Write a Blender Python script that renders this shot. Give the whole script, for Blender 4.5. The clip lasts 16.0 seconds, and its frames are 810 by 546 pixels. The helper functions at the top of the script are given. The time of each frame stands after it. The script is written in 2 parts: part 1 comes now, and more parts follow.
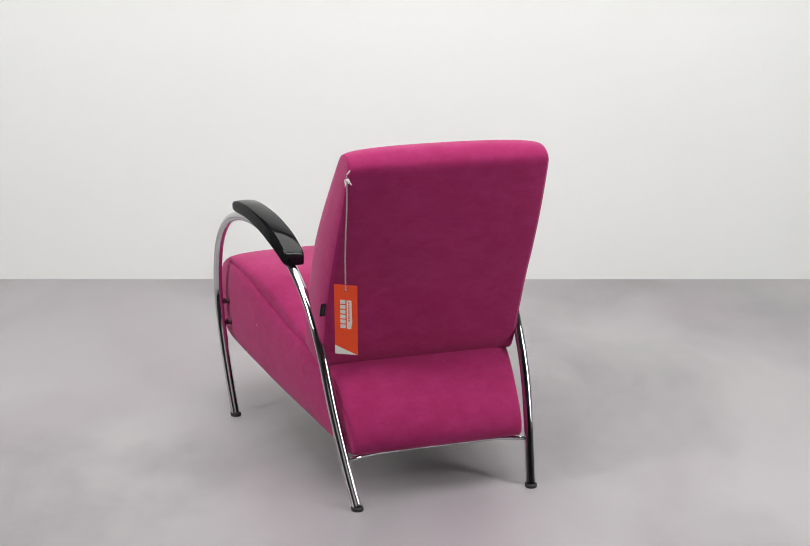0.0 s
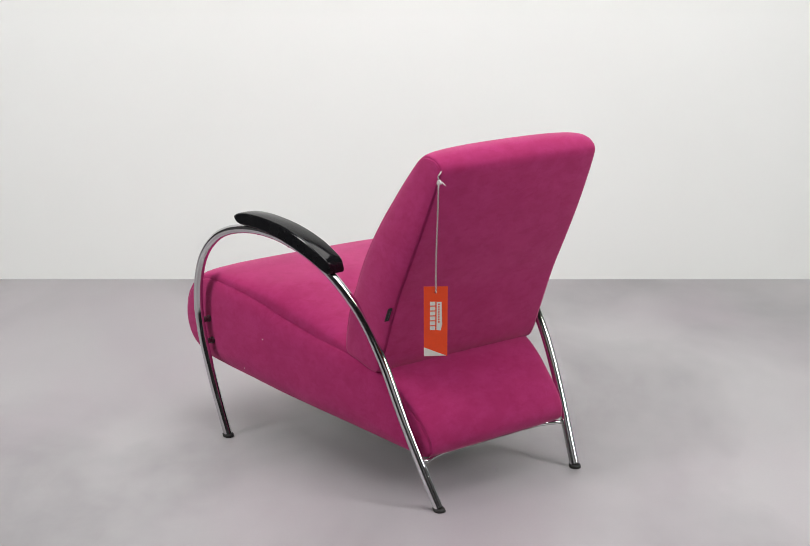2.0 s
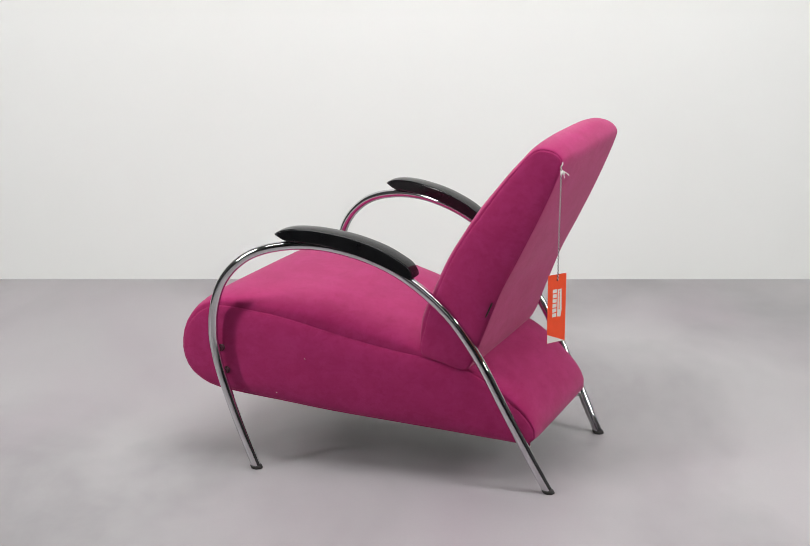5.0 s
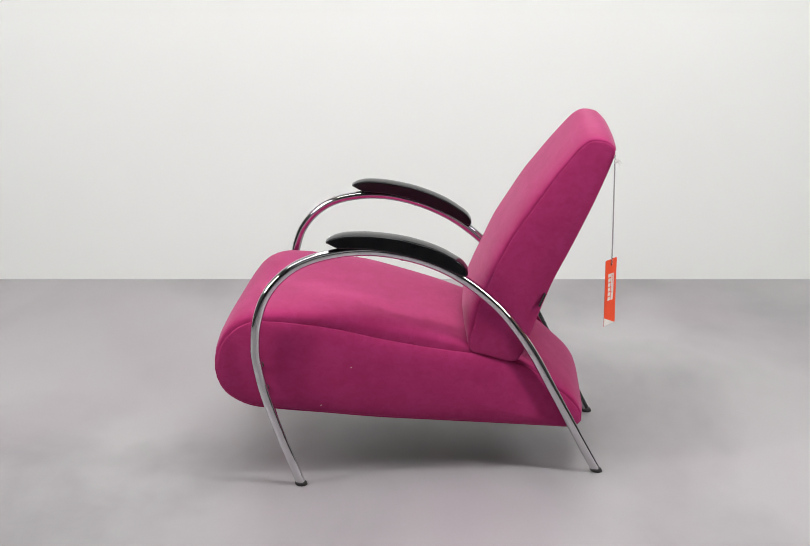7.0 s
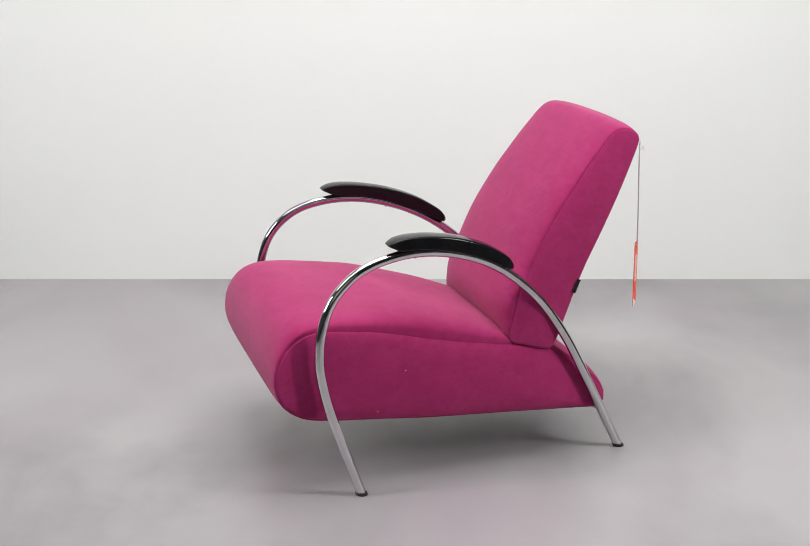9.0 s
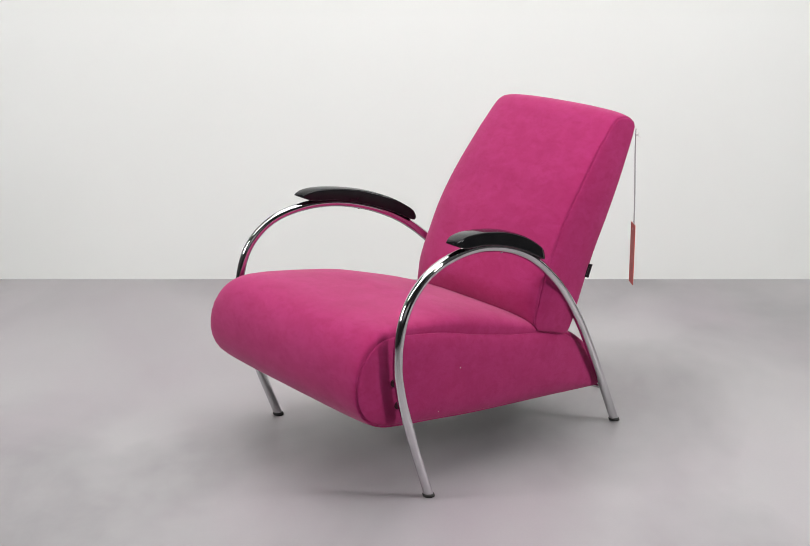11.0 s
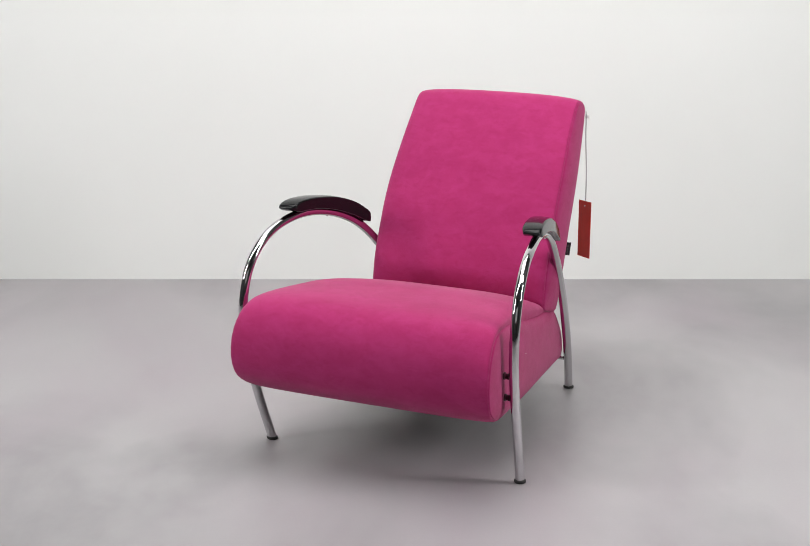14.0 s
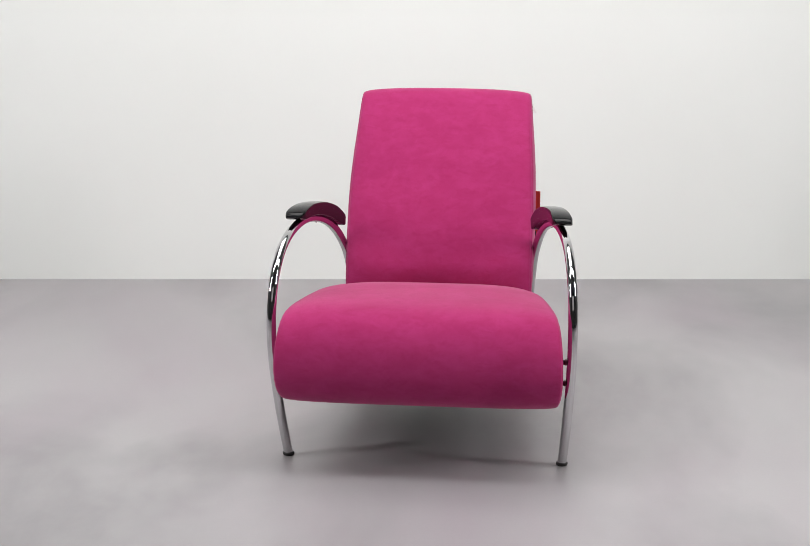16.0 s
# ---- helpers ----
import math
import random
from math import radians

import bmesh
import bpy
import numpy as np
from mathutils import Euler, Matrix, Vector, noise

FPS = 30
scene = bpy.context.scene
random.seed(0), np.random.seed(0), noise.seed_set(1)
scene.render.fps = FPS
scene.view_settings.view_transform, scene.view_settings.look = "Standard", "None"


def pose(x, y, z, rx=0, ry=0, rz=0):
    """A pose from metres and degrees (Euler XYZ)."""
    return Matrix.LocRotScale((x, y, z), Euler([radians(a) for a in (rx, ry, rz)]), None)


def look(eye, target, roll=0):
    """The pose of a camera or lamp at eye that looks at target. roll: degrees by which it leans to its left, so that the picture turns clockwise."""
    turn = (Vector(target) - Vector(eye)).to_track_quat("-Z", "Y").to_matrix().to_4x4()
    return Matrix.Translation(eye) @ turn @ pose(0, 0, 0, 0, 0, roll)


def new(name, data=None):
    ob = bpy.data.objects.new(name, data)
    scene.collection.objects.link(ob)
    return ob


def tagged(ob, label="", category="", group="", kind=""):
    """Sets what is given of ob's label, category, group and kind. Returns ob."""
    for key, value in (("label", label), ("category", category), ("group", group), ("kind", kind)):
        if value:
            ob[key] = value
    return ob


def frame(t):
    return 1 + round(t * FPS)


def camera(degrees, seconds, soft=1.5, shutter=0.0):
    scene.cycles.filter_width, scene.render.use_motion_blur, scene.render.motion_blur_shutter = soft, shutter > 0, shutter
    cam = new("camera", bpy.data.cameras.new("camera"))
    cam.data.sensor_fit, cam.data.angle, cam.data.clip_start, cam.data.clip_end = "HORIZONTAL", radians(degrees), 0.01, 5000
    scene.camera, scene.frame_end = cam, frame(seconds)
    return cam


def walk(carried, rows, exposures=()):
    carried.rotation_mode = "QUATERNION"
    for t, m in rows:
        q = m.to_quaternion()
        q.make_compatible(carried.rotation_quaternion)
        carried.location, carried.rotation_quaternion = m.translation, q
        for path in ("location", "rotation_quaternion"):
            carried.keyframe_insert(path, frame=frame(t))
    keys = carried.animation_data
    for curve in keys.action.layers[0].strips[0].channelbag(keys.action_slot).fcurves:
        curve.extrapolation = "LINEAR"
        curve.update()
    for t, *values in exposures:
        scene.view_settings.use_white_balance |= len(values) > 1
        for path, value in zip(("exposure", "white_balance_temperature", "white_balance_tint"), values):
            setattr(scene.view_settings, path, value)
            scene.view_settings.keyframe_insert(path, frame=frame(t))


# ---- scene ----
cam = camera(30.08, 16.0, soft=0.75)
EYE = (-0.004, -3.54, 1.3235)
STILL = pose(*EYE, 90 - 14.692, 0, 0)
walk(cam, [(0, STILL), (16, STILL)])

# the chair turns slowly about the upright axis through the world's origin
TURN_START, TURN_RATE = 18.74, 9.711
TURN = [(i * 0.25, pose(0, 0, 0, 0, 0, TURN_START + TURN_RATE * i * 0.25)) for i in range(65)]

# ---------------------------------------------------------------- light
world = bpy.data.worlds.new("studio_air")
scene.world = world
world.use_nodes = True
world.node_tree.nodes["Background"].inputs["Color"].default_value = (0.9, 0.95, 1.0, 1)
world.node_tree.nodes["Background"].inputs["Strength"].default_value = 0.02
scene.view_settings.exposure = 0.13


def soft_box(name, place, target, wide, high, watts, colour):
    lamp = bpy.data.lights.new(name, "AREA")
    lamp.shape, lamp.size, lamp.size_y, lamp.energy, lamp.color = "RECTANGLE", wide, high, watts, colour
    ob = new(name, lamp)
    ob.matrix_world = look(place, target)
    return ob


soft_box("overhead_softbox", (0.0, 0.05, 2.95), (0.0, 0.05, 0), 2.0, 1.6, 39.5, (1.0, 0.985, 0.97))
# added wash, an unseen source put in to brighten the white wall evenly
soft_box("wall_fill", (0.0, -1.2, 3.25), (0, 1.424, 0.40), 5.6, 0.5, 76, (0.98, 1.0, 0.985))
soft_box("strip_softbox", (-2.4, -1.15, 1.6), (0, -0.1, 0.3), 0.20, 0.9, 27, (1.0, 0.99, 0.98))
soft_box("strip_softbox", (2.4, -1.15, 1.6), (0, -0.1, 0.3), 0.20, 0.9, 29, (1.0, 0.99, 0.98))
# added fill from the camera side, no such lamp known; lifts surfaces facing the camera
soft_box("front_fill", (0.0, -5.0, 2.3), (0, 0, 0.5), 3.0, 1.5, 5, (1.0, 0.99, 0.985))


# ---------------------------------------------------------------- materials
def material(name, colour, rough=0.5, metal=0.0):
    m = bpy.data.materials.new(name)
    m.use_nodes = True
    b = m.node_tree.nodes["Principled BSDF"]
    b.inputs["Base Color"].default_value = (*colour, 1)
    b.inputs["Roughness"].default_value = rough
    b.inputs["Metallic"].default_value = metal
    return m, m.node_tree, b


def noise_of(nt, scale, detail=4.0, rough=0.55, stretch=(1, 1, 1), distort=0.0):
    co = nt.nodes.new("ShaderNodeTexCoord")
    mp = nt.nodes.new("ShaderNodeMapping")
    mp.inputs["Scale"].default_value = stretch
    n = nt.nodes.new("ShaderNodeTexNoise")
    n.inputs["Scale"].default_value, n.inputs["Detail"].default_value = scale, detail
    n.inputs["Roughness"].default_value, n.inputs["Distortion"].default_value = rough, distort
    nt.links.new(co.outputs["Object"], mp.inputs["Vector"])
    nt.links.new(mp.outputs["Vector"], n.inputs["Vector"])
    return n.outputs["Fac"]


def ramp(nt, fac, lo, hi, a=0.3, b=0.7):
    r = nt.nodes.new("ShaderNodeMapRange")
    r.inputs["From Min"].default_value, r.inputs["From Max"].default_value = a, b
    r.inputs["To Min"].default_value, r.inputs["To Max"].default_value = lo, hi
    nt.links.new(fac, r.inputs["Value"])
    return r.outputs["Result"]


def blend(nt, fac, a, b, kind="MIX"):
    x = nt.nodes.new("ShaderNodeMix")
    x.data_type, x.blend_type = "RGBA", kind
    for slot, v in ((0, fac), (6, a), (7, b)):
        if isinstance(v, (int, float)):
            x.inputs[slot].default_value = v
        elif isinstance(v, tuple):
            x.inputs[slot].default_value = (*v, 1)
        else:
            nt.links.new(v, x.inputs[slot])
    return x.outputs[2]


def bump(nt, b, height, strength, distance):
    n = nt.nodes.new("ShaderNodeBump")
    n.inputs["Strength"].default_value, n.inputs["Distance"].default_value = strength, distance
    nt.links.new(height, n.inputs["Height"])
    nt.links.new(n.outputs["Normal"], b.inputs["Normal"])


def make_fabric():
    m, nt, b = material("magenta_wool_felt", (0.48, 0.035, 0.17), 0.9)
    patch = noise_of(nt, 8, 5, 0.6, (1, 1, 1), 0.6)
    nap = noise_of(nt, 24, 5, 0.62, (0.8, 1.0, 1.3), 0.5)
    smudge = noise_of(nt, 55, 5, 0.65, (0.7, 1.0, 1.3), 0.4)
    weave = noise_of(nt, 700, 3, 0.6)
    c = blend(nt, ramp(nt, patch, 0, 1), (0.338, 0.022, 0.112), (0.396, 0.031, 0.138))
    c = blend(nt, ramp(nt, nap, 0, 0.62, 0.42, 0.70), c, (0.430, 0.040, 0.172))
    c = blend(nt, ramp(nt, smudge, 0, 0.40, 0.50, 0.72), c, (0.290, 0.012, 0.078))
    c = blend(nt, ramp(nt, weave, 0, 0.45, 0.4, 0.75), c, (0.300, 0.014, 0.085))
    nt.links.new(c, b.inputs["Base Color"])
    b.inputs["Specular IOR Level"].default_value = 0.08
    b.inputs["Sheen Weight"].default_value = 0.24
    b.inputs["Sheen Roughness"].default_value = 0.45
    b.inputs["Sheen Tint"].default_value = (1.0, 0.76, 0.88, 1)
    dents = nt.nodes.new("ShaderNodeMath")
    dents.operation = "MULTIPLY_ADD"
    dents.inputs[1].default_value = 9.0
    nt.links.new(noise_of(nt, 7, 2, 0.4), dents.inputs[0])
    nt.links.new(weave, dents.inputs[2])
    bump(nt, b, dents.outputs[0], 0.3, 0.0006)
    return m


def make_floor():
    m, nt, b = material("polished_concrete", (0.36, 0.34, 0.35), 0.35)
    big = noise_of(nt, 1.6, 4, 0.5, (1, 0.55, 1), 0.4)
    tint = noise_of(nt, 1.2, 3, 0.5, (1, 0.6, 1), 0.2)
    mid = noise_of(nt, 6, 5, 0.6, (1, 0.55, 1), 0.3)
    fine = noise_of(nt, 160, 3, 0.6)
    c = blend(nt, ramp(nt, big, 0, 1, 0.40, 0.58), (0.262, 0.248, 0.256), (0.395, 0.380, 0.388))
    c = blend(nt, ramp(nt, tint, 0, 0.75, 0.45, 0.68), c, (0.350, 0.300, 0.332))
    c = blend(nt, ramp(nt, mid, 0, 0.45, 0.38, 0.72), c, (0.395, 0.378, 0.388))
    c = blend(nt, ramp(nt, fine, 0, 0.10), c, (0.28, 0.27, 0.28))
    nt.links.new(c, b.inputs["Base Color"])
    nt.links.new(ramp(nt, mid, 0.36, 0.42), b.inputs["Roughness"])
    return m


def make_wall(name, lo, hi):
    m, nt, b = material(name, hi, 0.85)
    big = noise_of(nt, 0.9, 4, 0.5)
    fine = noise_of(nt, 120, 3, 0.6)
    c = blend(nt, ramp(nt, big, 0, 1), lo, hi)
    nt.links.new(c, b.inputs["Base Color"])
    bump(nt, b, fine, 0.08, 0.001)
    return m


def make_chrome():
    m, nt, b = material("chromed_steel", (0.62, 0.61, 0.625), 0.05, 1.0)
    nt.links.new(ramp(nt, noise_of(nt, 35, 4, 0.6), 0.03, 0.08), b.inputs["Roughness"])
    return m


def make_lacquer():
    m, nt, b = material("black_lacquered_wood", (0.012, 0.012, 0.013), 0.22)
    b.inputs["Specular IOR Level"].default_value = 0.24
    grain = noise_of(nt, 30, 4, 0.5)
    nt.links.new(ramp(nt, grain, 0.07, 0.13), b.inputs["Roughness"])
    nt.links.new(blend(nt, ramp(nt, grain, 0, 1), (0.006, 0.006, 0.007), (0.010, 0.010, 0.011)), b.inputs["Base Color"])
    bump(nt, b, grain, 0.02, 0.0003)
    return m


def make_plain(name, colour, rough, tone=0.85, scale=120):
    m, nt, b = material(name, colour, rough)
    n = noise_of(nt, scale, 3, 0.6)
    nt.links.new(blend(nt, ramp(nt, n, 0, 1), colour, tuple(v * tone for v in colour)), b.inputs["Base Color"])
    return m


FABRIC = make_fabric()
FLOOR = make_floor()
WHITE_WALL = make_wall("white_painted_wall", (0.785, 0.792, 0.772), (0.815, 0.822, 0.806))
SOUTH_WALL = make_wall("dark_grey_wall", (0.10, 0.10, 0.10), (0.13, 0.13, 0.13))
GREY_WALL = make_wall("dark_studio_wall", (0.07, 0.07, 0.07), (0.09, 0.09, 0.09))
CEILING = make_wall("dark_ceiling_paint", (0.08, 0.08, 0.08), (0.10, 0.10, 0.10))
CHROME = make_chrome()
LACQUER = make_lacquer()
RUBBER = make_plain("black_rubber", (0.018, 0.016, 0.015), 0.55)
ORANGE = make_plain("orange_printed_card", (0.92, 0.075, 0.012), 0.5, 0.94, 60)
# red for the card's back, with the shade on it mixed into the colour
SHADED_RED = make_plain("shaded_red_card", (0.62, 0.035, 0.018), 0.5, 0.92, 60)
PAPER = make_plain("white_print", (0.78, 0.75, 0.70), 0.6, 0.94, 60)
CORD_WHITE = make_plain("white_cotton", (0.85, 0.80, 0.80), 0.9)
CORD_DARK = make_plain("dark_cotton", (0.06, 0.03, 0.05), 0.9)
# seat-like red for the studs, darkened to stand for the tube's shade
STUD = material("shaded_red_metal", (0.06, 0.008, 0.022), 0.5, 0.3)[0]
LABEL = make_plain("black_woven_label", (0.010, 0.008, 0.010), 0.85)
LABEL_GREY = make_plain("grey_woven_mark", (0.07, 0.065, 0.07), 0.8)


# ---------------------------------------------------------------- mesh tools
def part(name, bm, mat, parent=None, label=""):
    me = bpy.data.meshes.new(name)
    bmesh.ops.recalc_face_normals(bm, faces=bm.faces)
    for f in bm.faces:
        f.smooth = True
    bm.to_mesh(me)
    bm.free()
    me.materials.append(mat)
    ob = new(name, me)
    ob.parent = parent
    return tagged(ob, label)


def box(bm, lo, hi):
    vs = [bm.verts.new((x, y, z)) for x in (lo[0], hi[0]) for y in (lo[1], hi[1]) for z in (lo[2], hi[2])]
    for q in ((0, 1, 3, 2), (4, 6, 7, 5), (0, 4, 5, 1), (2, 3, 7, 6), (0, 2, 6, 4), (1, 5, 7, 3)):
        bm.faces.new([vs[i] for i in q])


def slab(name, lo, hi, mat, label):
    bm = bmesh.new()
    box(bm, lo, hi)
    ob = part(name, bm, mat)
    for f in ob.data.polygons:
        f.use_smooth = False
    return tagged(ob, label, name.split("_")[0], kind="structure")


def spline(points, n, closed=True):
    """n points at even steps along a Catmull-Rom curve; the step is measured in the first two or three columns."""
    p = np.array(points, float)
    k = len(p)
    dense = []
    for i in range(k if closed else k - 1):
        a, b, c, d = (p[j % k] if closed else p[min(max(j, 0), k - 1)] for j in (i - 1, i, i + 1, i + 2))
        for u in np.linspace(0, 1, 24, endpoint=False):
            dense.append(0.5 * (2 * b + (c - a) * u + (2 * a - 5 * b + 4 * c - d) * u * u + (3 * b - a - 3 * c + d) * u ** 3))
    dense.append(p[0] if closed else p[-1])
    dense = np.array(dense)
    step = np.linalg.norm(np.diff(dense[:, :min(3, p.shape[1])], axis=0), axis=1)
    way = np.concatenate([[0], np.cumsum(step)])
    at = np.linspace(0, way[-1], n + 1)[:-1] if closed else np.linspace(0, way[-1], n)
    return np.stack([np.interp(at, way, dense[:, c]) for c in range(p.shape[1])], 1)


def loft(bm, rings, close_ring=True, caps=True):
    rows = [[bm.verts.new(v) for v in ring] for ring in rings]
    m = len(rows[0])
    for a, b in zip(rows, rows[1:]):
        for j in range(m if close_ring else m - 1):
            bm.faces.new((a[j], a[(j + 1) % m], b[(j + 1) % m], b[j]))
    if caps:
        bm.faces.new(rows[0])
        bm.faces.new(rows[-1][::-1])
    return rows


def tube(bm, points, radius, sides=16, closed=False, caps=True):
    p = [Vector(v) for v in points]
    n = len(p)
    rings, side = [], None
    for i in range(n):
        t = ((p[(i + 1) % n] - p[i - 1]) if closed else (p[min(i + 1, n - 1)] - p[max(i - 1, 0)])).normalized()
        if side is None:
            side = t.orthogonal().normalized()
        side = (side - t * side.dot(t)).normalized()
        up = t.cross(side)
        r = radius[i] if isinstance(radius, (list, tuple)) else radius
        rings.append([p[i] + r * (math.cos(a) * side + math.sin(a) * up) for a in (2 * math.pi * k / sides for k in range(sides))])
    if closed:
        rings.append(rings[0])
        rows = [[bm.verts.new(v) for v in ring] for ring in rings[:-1]]
        for i in range(n):
            a, b = rows[i], rows[(i + 1) % n]
            for j in range(sides):
                bm.faces.new((a[j], a[(j + 1) % sides], b[(j + 1) % sides], b[j]))
    else:
        loft(bm, rings, True, caps)


# ---------------------------------------------------------------- studio
WALL_Y = 1.424
slab("floor", (-3.4, -5.6, -0.2), (3.4, WALL_Y, 0), FLOOR, "smooth grey polished concrete floor with cloudy mottling")
slab("wall_north", (-3.4, WALL_Y, -0.2), (3.4, WALL_Y + 0.2, 3.4), WHITE_WALL, "plain white painted studio wall behind the chair")
# unseen enclosure, added dark to limit bounce and give the chrome dark reflections
slab("wall_west", (-3.6, -5.6, -0.2), (-3.4, WALL_Y + 0.2, 3.4), GREY_WALL, "unseen dark grey side wall, added to close the studio")
slab("wall_east", (3.4, -5.6, -0.2), (3.6, WALL_Y + 0.2, 3.4), GREY_WALL, "unseen dark grey side wall, added to close the studio")
slab("wall_south", (-3.6, -5.8, -0.2), (3.6, -5.6, 3.4), SOUTH_WALL, "unseen dark grey wall, added behind the camera")
slab("ceiling", (-3.6, -5.8, 3.4), (3.6, WALL_Y + 0.2, 3.6), CEILING, "unseen dark grey ceiling, added to close the studio")

# ---------------------------------------------------------------- armchair
MID = -0.063  # the chair's plane of symmetry, beside the turning axis
armchair = tagged(new("armchair"), "magenta felt lounge armchair with bent chrome tube frame and black armrests", "armchair")


def cushion(name, pairs, half, power, label, puff, crown_groove=0.0018):
    """A padded body: the outline of its side seams swells to the outline of its middle. pairs: y, z at the seam, y, z in the middle."""
    n, cols = 120, 26
    loop = spline(pairs, n)
    bm = bmesh.new()
    rows = []
    for i in range(cols + 1):
        th = math.pi * i / cols
        cx, sw = math.cos(th), math.sin(th)
        u = math.copysign(abs(cx) ** (2 / power), cx)
        w = max(sw, 0) ** (2 / power)
        edge = crown_groove if i in (0, cols) else 0
        rows.append([(MID + u * (half(s[0], s[1]) - edge), s[0] + (s[2] - s[0]) * w, s[1] + (s[3] - s[1]) * w) for s in loop])
    loft(bm, rows, True, False)
    body = part(name, bm, FABRIC, armchair, label)
    mid_y, mid_z = loop[:, 0].mean(), loop[:, 1].mean()
    for side in (-1, 1):
        bm = bmesh.new()
        rings = []
        for r in (1.0, 0.997, 0.99, 0.98, 0.965, 0.945, 0.92, 0.88, 0.82, 0.72, 0.6, 0.45, 0.3, 0.12, 0.01):
            out = -crown_groove if r == 1.0 else 0.0003 + puff * (1 - r ** 3) ** 0.7
            ring = []
            for s in loop:
                y, z = mid_y + (s[0] - mid_y) * r, mid_z + (s[1] - mid_z) * r
                ring.append((MID + side * (half(y, z) + out), y, z))
            rings.append(ring)
        rows = loft(bm, rings, True, False)
        bm.faces.new(rows[-1])
        part("side_panel", bm, FABRIC, body)
        bm = bmesh.new()
        tube(bm, [(MID + side * (half(s[0], s[1]) - 0.0019), s[0], s[1]) for s in loop], 0.0008, 6, closed=True)
        part("seam", bm, FABRIC, body)
    return body


SEAT = [(-0.2653, 0.2640, -0.2680, 0.2780), (-0.2293, 0.2749, -0.2290, 0.2930), (-0.1698, 0.2870, -0.1718, 0.3150), (-0.0638, 0.3052, -0.0665, 0.3540),
        (0.0522, 0.3307, 0.0508, 0.3845), (0.1095, 0.3458, 0.1091, 0.3960), (0.1664, 0.3585, 0.1665, 0.4000), (0.2229, 0.3675, 0.2232, 0.4030),
        (0.2768, 0.3740, 0.2792, 0.4040), (0.3220, 0.3745, 0.3319, 0.3990), (0.3600, 0.3580, 0.3760, 0.3775), (0.3890, 0.3250, 0.4040, 0.3330),
        (0.4010, 0.2850, 0.4109, 0.2841), (0.3980, 0.2480, 0.4055, 0.2440), (0.3790, 0.2140, 0.3835, 0.2060), (0.3350, 0.1870, 0.3384, 0.1765),
        (0.2717, 0.1756, 0.2720, 0.1620), (0.1687, 0.1617, 0.1690, 0.1520), (0.0550, 0.1480, 0.0550, 0.1380), (-0.0650, 0.1365, -0.0650, 0.1280),
        (-0.1960, 0.1250, -0.1960, 0.1170), (-0.3300, 0.1120, -0.3300, 0.1060), (-0.3950, 0.1060, -0.3985, 0.1045), (-0.4135, 0.1200, -0.4190, 0.1206),
        (-0.4080, 0.1460, -0.4172, 0.1501), (-0.3840, 0.1750, -0.3985, 0.1850), (-0.3480, 0.2040, -0.3640, 0.2185), (-0.3179, 0.2310, -0.3320, 0.2445),
        (-0.2895, 0.2510, -0.2985, 0.2650)]
BACK = [(-0.1600, 0.3000, -0.1540, 0.3060), (-0.1686, 0.3570, -0.1370, 0.3660), (-0.1796, 0.3990, -0.1520, 0.4140), (-0.1990, 0.4460, -0.1760, 0.4665),
        (-0.2241, 0.5040, -0.2065, 0.5300), (-0.2530, 0.5585, -0.2400, 0.5820), (-0.2910, 0.6149, -0.2747, 0.6380), (-0.3189, 0.6550, -0.3069, 0.6784),
        (-0.3466, 0.6940, -0.3384, 0.7166), (-0.3744, 0.7286, -0.3680, 0.7496), (-0.4000, 0.7580, -0.3915, 0.7735), (-0.4210, 0.7705, -0.4180, 0.7880),
        (-0.4472, 0.7685, -0.4515, 0.7830), (-0.4615, 0.7600, -0.4695, 0.7650), (-0.4670, 0.7405, -0.4750, 0.7430), (-0.4290, 0.6450, -0.4360, 0.6430),
        (-0.3800, 0.5400, -0.3860, 0.5370), (-0.3400, 0.4580, -0.3450, 0.4560), (-0.3110, 0.3840, -0.3160, 0.3820), (-0.2880, 0.3220, -0.2920, 0.3200),
        (-0.2755, 0.2900, -0.2790, 0.2870), (-0.2570, 0.2705, -0.2580, 0.2650), (-0.2060, 0.2840, -0.2000, 0.2740)]


def seat_half(y, z):
    return 0.2575 + 0.150 * y


def back_half(y, z):
    front = min(max((y + 0.285 + 0.45 * (z - 0.266)) / 0.10, 0), 1)
    front = front * front * (3 - 2 * front)
    low = 1 / (1 + math.exp((z - 0.66) / 0.05))
    return 0.2195 + low * (0.0075 + 0.0075 * front)


seat = cushion("seat", SEAT, seat_half, 3.8, "deep wedge seat in magenta felt", 0.0150)
backrest = cushion("backrest", BACK, back_half, 2.5, "tall raked backrest in magenta felt", 0.0070)

TUBE = [(0.2174, 0.0069), (0.2353, 0.0557), (0.2589, 0.1190), (0.2798, 0.1811), (0.2982, 0.2422), (0.3098, 0.3023), (0.3104, 0.3319), (0.3090, 0.3612),
        (0.3038, 0.3900), (0.2958, 0.4182), (0.2840, 0.4445), (0.2632, 0.4730), (0.2330, 0.4998), (0.2030, 0.5165), (0.1639, 0.5293), (0.1092, 0.5380),
        (0.0520, 0.5375), (-0.0045, 0.5278), (-0.0616, 0.5099), (-0.1194, 0.4819), (-0.1781, 0.4393), (-0.2378, 0.3807), (-0.2980, 0.2947), (-0.3500, 0.1980),
        (-0.3850, 0.1320), (-0.4190, 0.0665), (-0.4505, 0.0070)]
TUBE_R = 0.0109


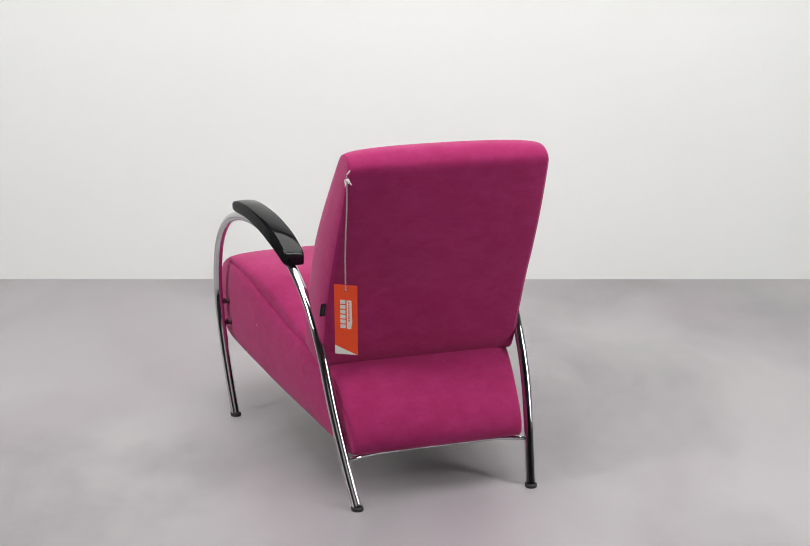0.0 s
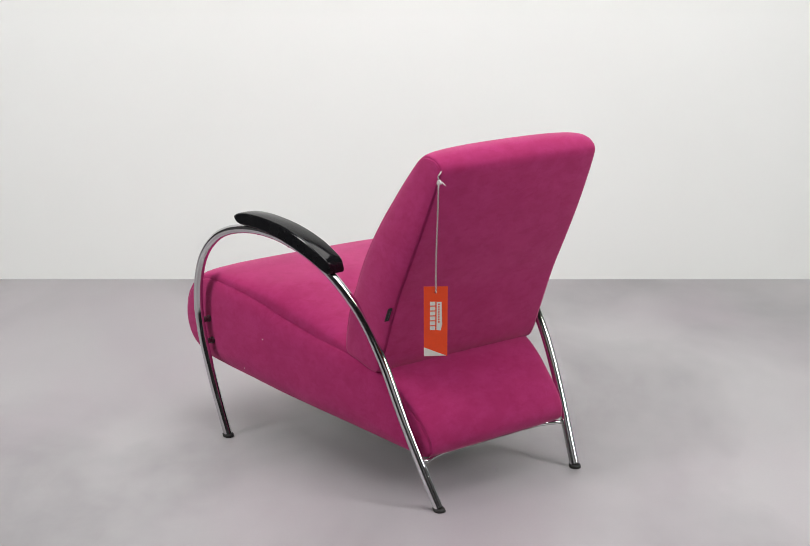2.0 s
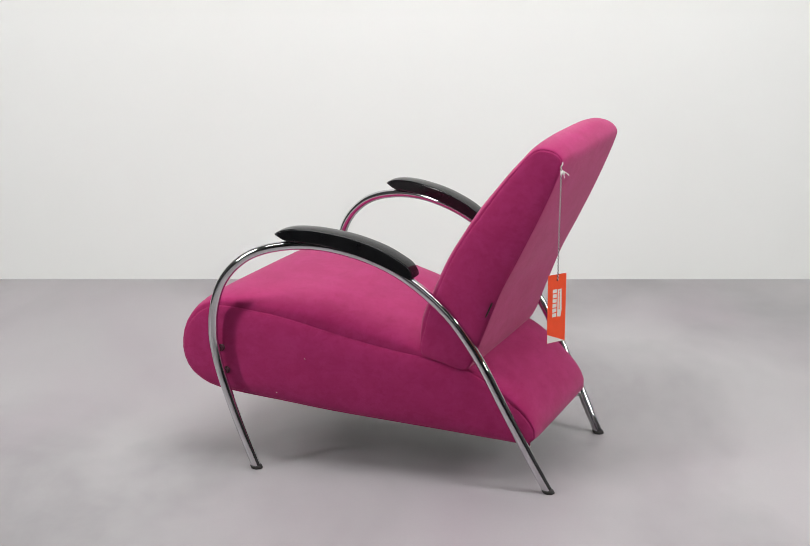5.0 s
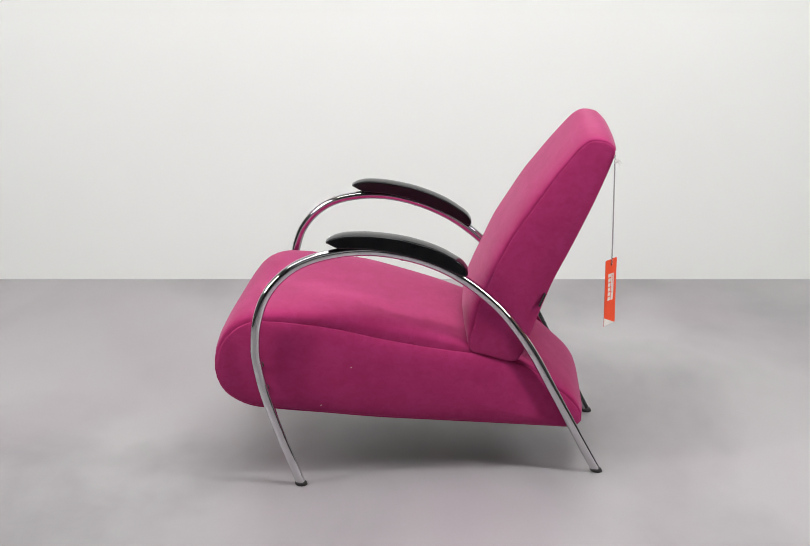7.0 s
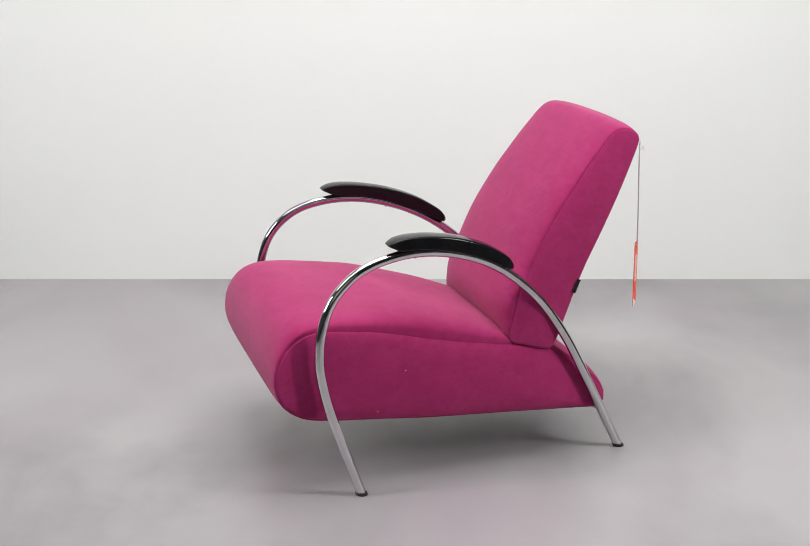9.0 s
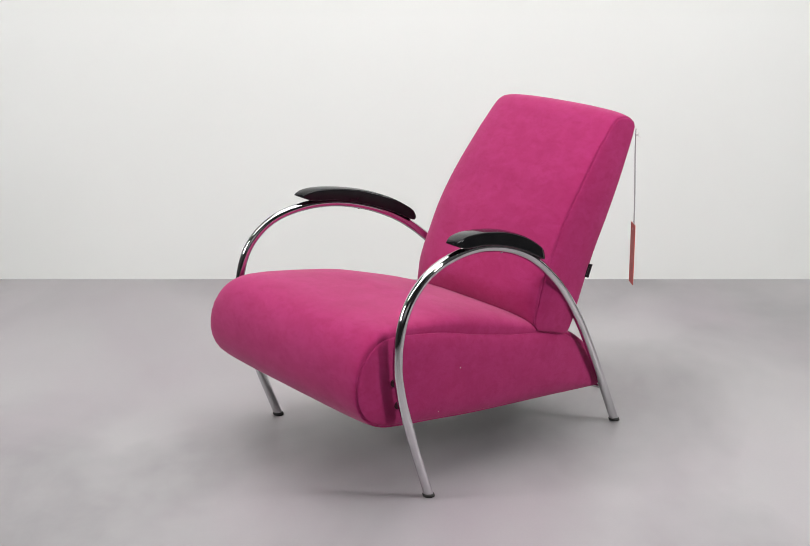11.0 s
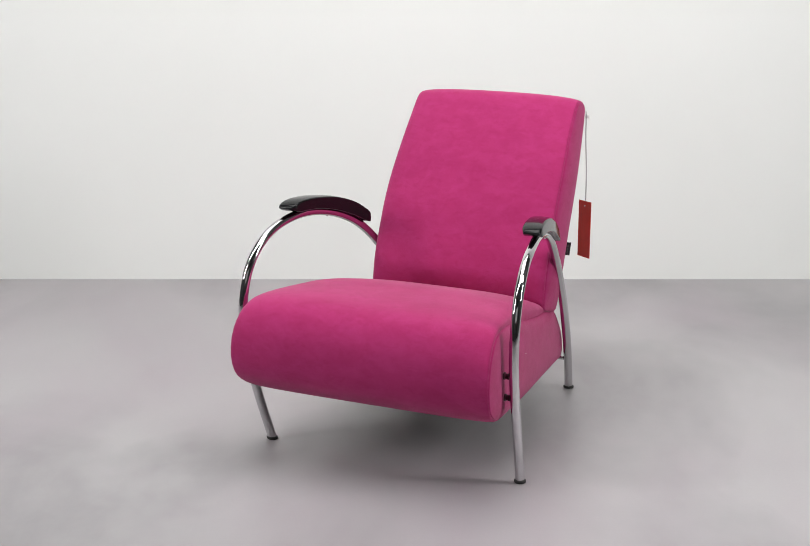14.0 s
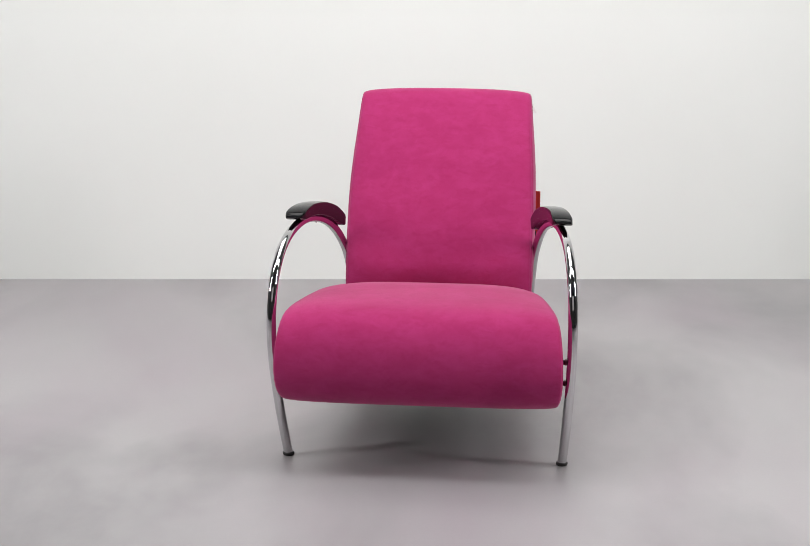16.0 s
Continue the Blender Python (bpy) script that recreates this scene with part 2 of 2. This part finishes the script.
def tube_half(y, z):
    return 0.3058 + 0.1253 * y + 0.0352 * z + 0.1858 * y * z - 0.2280 * y * y - 0.1373 * z * z + 0.0045 * math.exp(-((y + 0.36) / 0.09) ** 2)


PAD_TOP = [(0.153, 0.5645), (0.144, 0.5695), (0.126, 0.5748), (0.100, 0.5772), (0.052, 0.5748), (-0.016, 0.5630), (-0.084, 0.5395), (-0.136, 0.5090), (-0.1515, 0.4960)]
PAD_LOW = [(0.153, 0.5610), (0.140, 0.5555), (0.124, 0.5500), (0.100, 0.5490), (0.056, 0.5460), (-0.010, 0.5320), (-0.078, 0.5080), (-0.141, 0.4785), (-0.1545, 0.4740)]


def rounded_section(half, deep, r):
    """Outline of a board's section with rounded edges: offset across it, share of its depth."""
    out = []
    for cx, cz, a0 in ((half - r, deep - r, 0), (r - half, deep - r, 90), (r - half, r, 180), (half - r, r, 270)):
        for k in range(6):
            a = radians(a0 + 18 * k)
            out.append((cx + r * math.cos(a), (cz + r * math.sin(a)) / deep))
        if a0 in (0, 180):
            out += [((cx + r * math.cos(a)) * w, (cz + r * math.sin(a)) / deep) for w in (0.6, 0.2, -0.2, -0.6)]
    return out


def arm_side(side):
    splay = 0.006 if side > 0 else 0.0  # one rear leg stands out a little further
    path = [(MID + side * (tube_half(y, z) + splay * math.exp(-((y + 0.33) / 0.07) ** 2)), y, z) for y, z in spline(TUBE, 110, False)]
    bm = bmesh.new()
    tube(bm, path, TUBE_R, 24, caps=False)
    frame_tube = part("arm_tube", bm, CHROME, armchair, "bent chrome steel tube forming arm and legs")
    for end, nxt in ((path[0], path[4]), (path[-1], path[-5])):
        foot, up = Vector(end), (Vector(nxt) - Vector(end)).normalized()
        low = foot - up * (foot.z / up.z)
        bm = bmesh.new()
        rings = []
        for z, r in ((0.0, 0.0122), (0.001, 0.0134), (0.0058, 0.0136), (0.0074, 0.0132), (0.0078, 0.0100)):
            c = low + up * (z / up.z)
            rings.append([(c.x + r * math.cos(a), c.y + r * math.sin(a), z) for a in (2 * math.pi * k / 20 for k in range(20))])
        loft(bm, rings)
        part("foot_cap", bm, RUBBER, frame_tube, "black rubber foot cap")
    # pad
    n = 34
    both = spline([(*a, *b) for a, b in zip(PAD_TOP, PAD_LOW)], n, False)
    bm = bmesh.new()
    rings = []
    for i, (yt, zt, yb, zb) in enumerate(both):
        k = i / (n - 1)
        half = 0.0234 * min(1, 0.84 + 3.0 * k, 0.92 + 1.6 * (1 - k))
        ring = []
        close = (1, 1) if 1 < i < n - 2 else ((0.80, 0.55), (0.96, 0.90))[min(i, n - 1 - i)]
        half *= close[0]
        my, mz = (yt + yb) / 2, (zt + zb) / 2
        yt, zt, yb, zb = (m + (v - m) * close[1] for v, m in ((yt, my), (zt, mz), (yb, my), (zb, mz)))
        deep = math.hypot(yt - yb, zt - zb)
        for u, v in rounded_section(half, deep, min(0.0040, 0.45 * deep)):
            y, z = yb + (yt - yb) * v, zb + (zt - zb) * v
            ring.append((MID + side * tube_half(y, z) + u, y, z + (0.0022 - 0.0022 * (u / half) ** 2) * v))
        rings.append(ring)
    loft(bm, rings)
    pad = part("armrest", bm, LACQUER, armchair, "curved black lacquered wooden armrest")
    even = pad.modifiers.new("even_shading", "WEIGHTED_NORMAL")
    even.weight = 90
    # screws under the tube that hold the pad
    for y, z in ((0.088, 0.5300), (-0.010, 0.5165)):
        bm = bmesh.new()
        x = MID + side * tube_half(y, z)
        tube(bm, [(x, y, z + 0.004), (x, y, z - 0.001), (x, y, z - 0.0028)], [0.0036, 0.0036, 0.0018], 10)
        part("screw", bm, CHROME, frame_tube, "small steel screw head")
    # studs between seat and front leg, with the tube's shade in their colour
    for y, z in ((0.304, 0.279), (0.293, 0.226)):
        bm = bmesh.new()
        a, b = seat_half(y, z) + 0.004, tube_half(y, z) - 0.010
        xs = [a, a + 0.010, a + 0.0102, b - 0.005, b - 0.0048, b]
        tube(bm, [(MID + side * x, y, z) for x in xs], [0.0085, 0.0085, 0.006, 0.006, 0.007, 0.007], 14)
        part("stud", bm, STUD, armchair, "short red fixing stud, colour darkened for shade")


for s in (-1, 1):
    arm_side(s)

# unseen black sheet under the seat, added to keep magenta bounce off the floor
bm = bmesh.new()
rows = []
for y, z in ((0.262, 0.1600), (0.22, 0.1555), (0.11, 0.1435), (-0.02, 0.1305), (-0.19, 0.1160), (-0.33, 0.1045), (-0.385, 0.1015)):
    w = seat_half(y, z) - 0.045
    rows.append([(MID - w, y, z + 0.002), (MID - w, y, z - 0.001), (MID, y, z - 0.002), (MID + w, y, z - 0.001), (MID + w, y, z + 0.002)])
loft(bm, rows)
part("bounce_shield", bm, LABEL, seat, "unseen black sheet under the seat, added to block magenta bounce")

# flecks of lint on the side of the seat
for y, z in ((0.103, 0.268), (0.1706, 0.1813)):
    bm = bmesh.new()
    x = MID - seat_half(y, z) - 0.0148
    tube(bm, [(x, y, z), (x - 0.001, y + 0.0011, z + 0.0007), (x, y + 0.002, z)], 0.0007, 5)
    part("lint", bm, PAPER, seat, "white fleck of lint")

# rear crossbar under the seat
bm = bmesh.new()
bar = [(0.207, -0.4035, 0.0985), (0.192, -0.402, 0.0985), (0.168, -0.394, 0.0995), (0.12, -0.389, 0.1010), (0, -0.388, 0.1010),
       (-0.12, -0.389, 0.1010), (-0.168, -0.394, 0.0995), (-0.192, -0.402, 0.0985), (-0.207, -0.4035, 0.0985)]
tube(bm, [(MID + x, y, z) for x, y, z in spline(bar, 50, False)], 0.0052, 12)
part("crossbar", bm, CHROME, armchair, "thin chrome rod between the rear legs")

# woven label sewn into the rear seam, standing out from it
def label_plate(name, mat, u0, u1, v0, v1, thick, parent, label):
    """A plate on the label: u runs from the seam outwards, v up along the seam, both 0 to 1."""
    foot, out, up = Vector((-0.2930, -0.3110, 0.4015)), Vector((-0.0135, -0.0018, 0)), Vector((0.0006, -0.0128, 0.0305))
    flat_way = out.cross(up).normalized() * thick
    bm = bmesh.new()
    loft(bm, [[foot + u * out + v * up + k * flat_way for u, v in ((u0, v0), (u1, v0), (u1, v1), (u0, v1))] for k in (-1, 1)])
    ob = part(name, bm, mat, parent, label)
    for f in ob.data.polygons:
        f.use_smooth = False
    return ob


label_plate("sewn_label", LABEL, 0, 1, 0, 1, 0.0011, backrest, "small black woven label")
for k in range(6):
    label_plate("label_mark", LABEL_GREY, 0.42, 0.66, 0.14 + 0.12 * k, 0.21 + 0.12 * k, 0.0013, backrest, "grey woven mark")

# ---------------------------------------------------------------- price tag on its cord
price_tag = tagged(new("price_tag"), "orange cardboard hang tag on a twisted cord at the backrest corner", "hang tag")
TAG = Matrix(((0.842, -0.540, 0, -0.2925), (-0.540, -0.842, 0, -0.4680), (0, 0, 1, 0.511), (0, 0, 0, 1)))
TAG_W, TAG_H = 0.0500, 0.150


def flat(points, near, far):
    """A thin plate from corners in shares of the card's width and height; near and far: its depth towards the printed face."""
    bm = bmesh.new()
    loft(bm, [[TAG @ Vector(((u - 0.5) * TAG_W, d, -v * TAG_H)) for u, v in points] for d in (near, far)])
    for f in bm.faces:
        f.normal_update()
    return bm


def tag_plate(name, points, near, far, mat, parent, label=""):
    ob = part(name, flat(points, near, far), mat, parent, label)
    for f in ob.data.polygons:
        f.use_smooth = False
    return ob


card = tag_plate("card", [(0, 0), (1, 0.005), (1, 1), (0.02, 1)], 0.0001, 0.0006, ORANGE, price_tag, "bright orange printed card")
tag_plate("card_back", [(0, 0), (1, 0.005), (1, 1), (0.02, 1)], -0.0005, 0.0, SHADED_RED, price_tag, "plain red back of the card, colour darkened for shade")
tag_plate("corner_print", [(0.02, 0.872), (0.96, 0.999), (0.02, 0.999)], 0.0006, 0.0008, PAPER, card, "white triangle at the foot")
tag_plate("flag_print", [(0.54, 0.222), (0.745, 0.222), (0.775, 0.53), (0.72, 0.632), (0.54, 0.625)], 0.0006, 0.0008, PAPER, card, "white flag shape")
for k in range(6):
    v = 0.218 + k * 0.0705
    tag_plate("letter_bar", [(0.265, v), (0.485, v), (0.485, v + 0.054), (0.265, v + 0.054)], 0.0006, 0.0008, PAPER, card)
for k in range(8):
    v = 0.245 + k * 0.036
    tag_plate("small_bar", [(0.605, v), (0.665, v), (0.665, v + 0.024), (0.605, v + 0.024)], 0.0008, 0.0009, ORANGE, card)
ring = [(0.5 + 0.045 * math.cos(a), 0.085 + 0.0155 * math.sin(a)) for a in (2 * math.pi * k / 14 for k in range(14))]
tag_plate("eyelet", ring, -0.0008, -0.0005, PAPER, price_tag, "pale punched hole")
tag_plate("hole", ring, 0.0006, 0.0008, CORD_DARK, card, "dark punched hole")

# two twisted strands of cord, a knot and its loose ends
TOP = Vector((-0.2880, -0.4690, 0.742))
hole = TAG @ Vector((0, 0.002, -0.085 * TAG_H))
for mat, turn in ((CORD_WHITE, 0.0), (CORD_DARK, math.pi)):
    line = []
    steps = 330
    for i in range(steps + 1):
        f = i / steps
        p = TOP.lerp(hole, f)
        a = 2 * math.pi * 32 * f + turn
        line.append((p.x + 0.0009 * math.cos(a) + 0.0010 * math.sin(7 * f), p.y + 0.0009 * math.sin(a), p.z))
    bm = bmesh.new()
    tube(bm, line, 0.0008, 6)
    part("cord", bm, mat, price_tag, "white strand of twisted cord" if mat is CORD_WHITE else "dark strand of twisted cord")
knot = TOP + Vector((-0.001, -0.004, -0.013))
bm = bmesh.new()
tube(bm, [knot + Vector((0.004 * math.cos(a), 0.003 * math.sin(a), 0.0035 * math.sin(2 * a))) for a in (2 * math.pi * k / 24 for k in range(24))], 0.0017, 6, closed=True)
part("knot", bm, CORD_WHITE, price_tag, "small cord knot")
for dx, dy, dz in ((0.006, -0.012, -0.006), (-0.006, -0.006, -0.010)):
    bm = bmesh.new()
    tube(bm, spline([knot, knot + Vector((dx, dy, dz)) * 0.5 + Vector((0, 0, 0.003)), knot + Vector((dx, dy, dz))], 8, False), 0.0010, 5)
    part("cord_end", bm, CORD_WHITE, price_tag)
bm = bmesh.new()
tube(bm, spline([TOP + Vector((0.012, 0.004, 0.012)), TOP + Vector((0.004, -0.002, 0.005)), TOP], 10, False), 0.0013, 6)
part("cord_loop", bm, CORD_WHITE, price_tag)


def motions():
    walk(armchair, TURN)
    walk(price_tag, TURN)


motions()
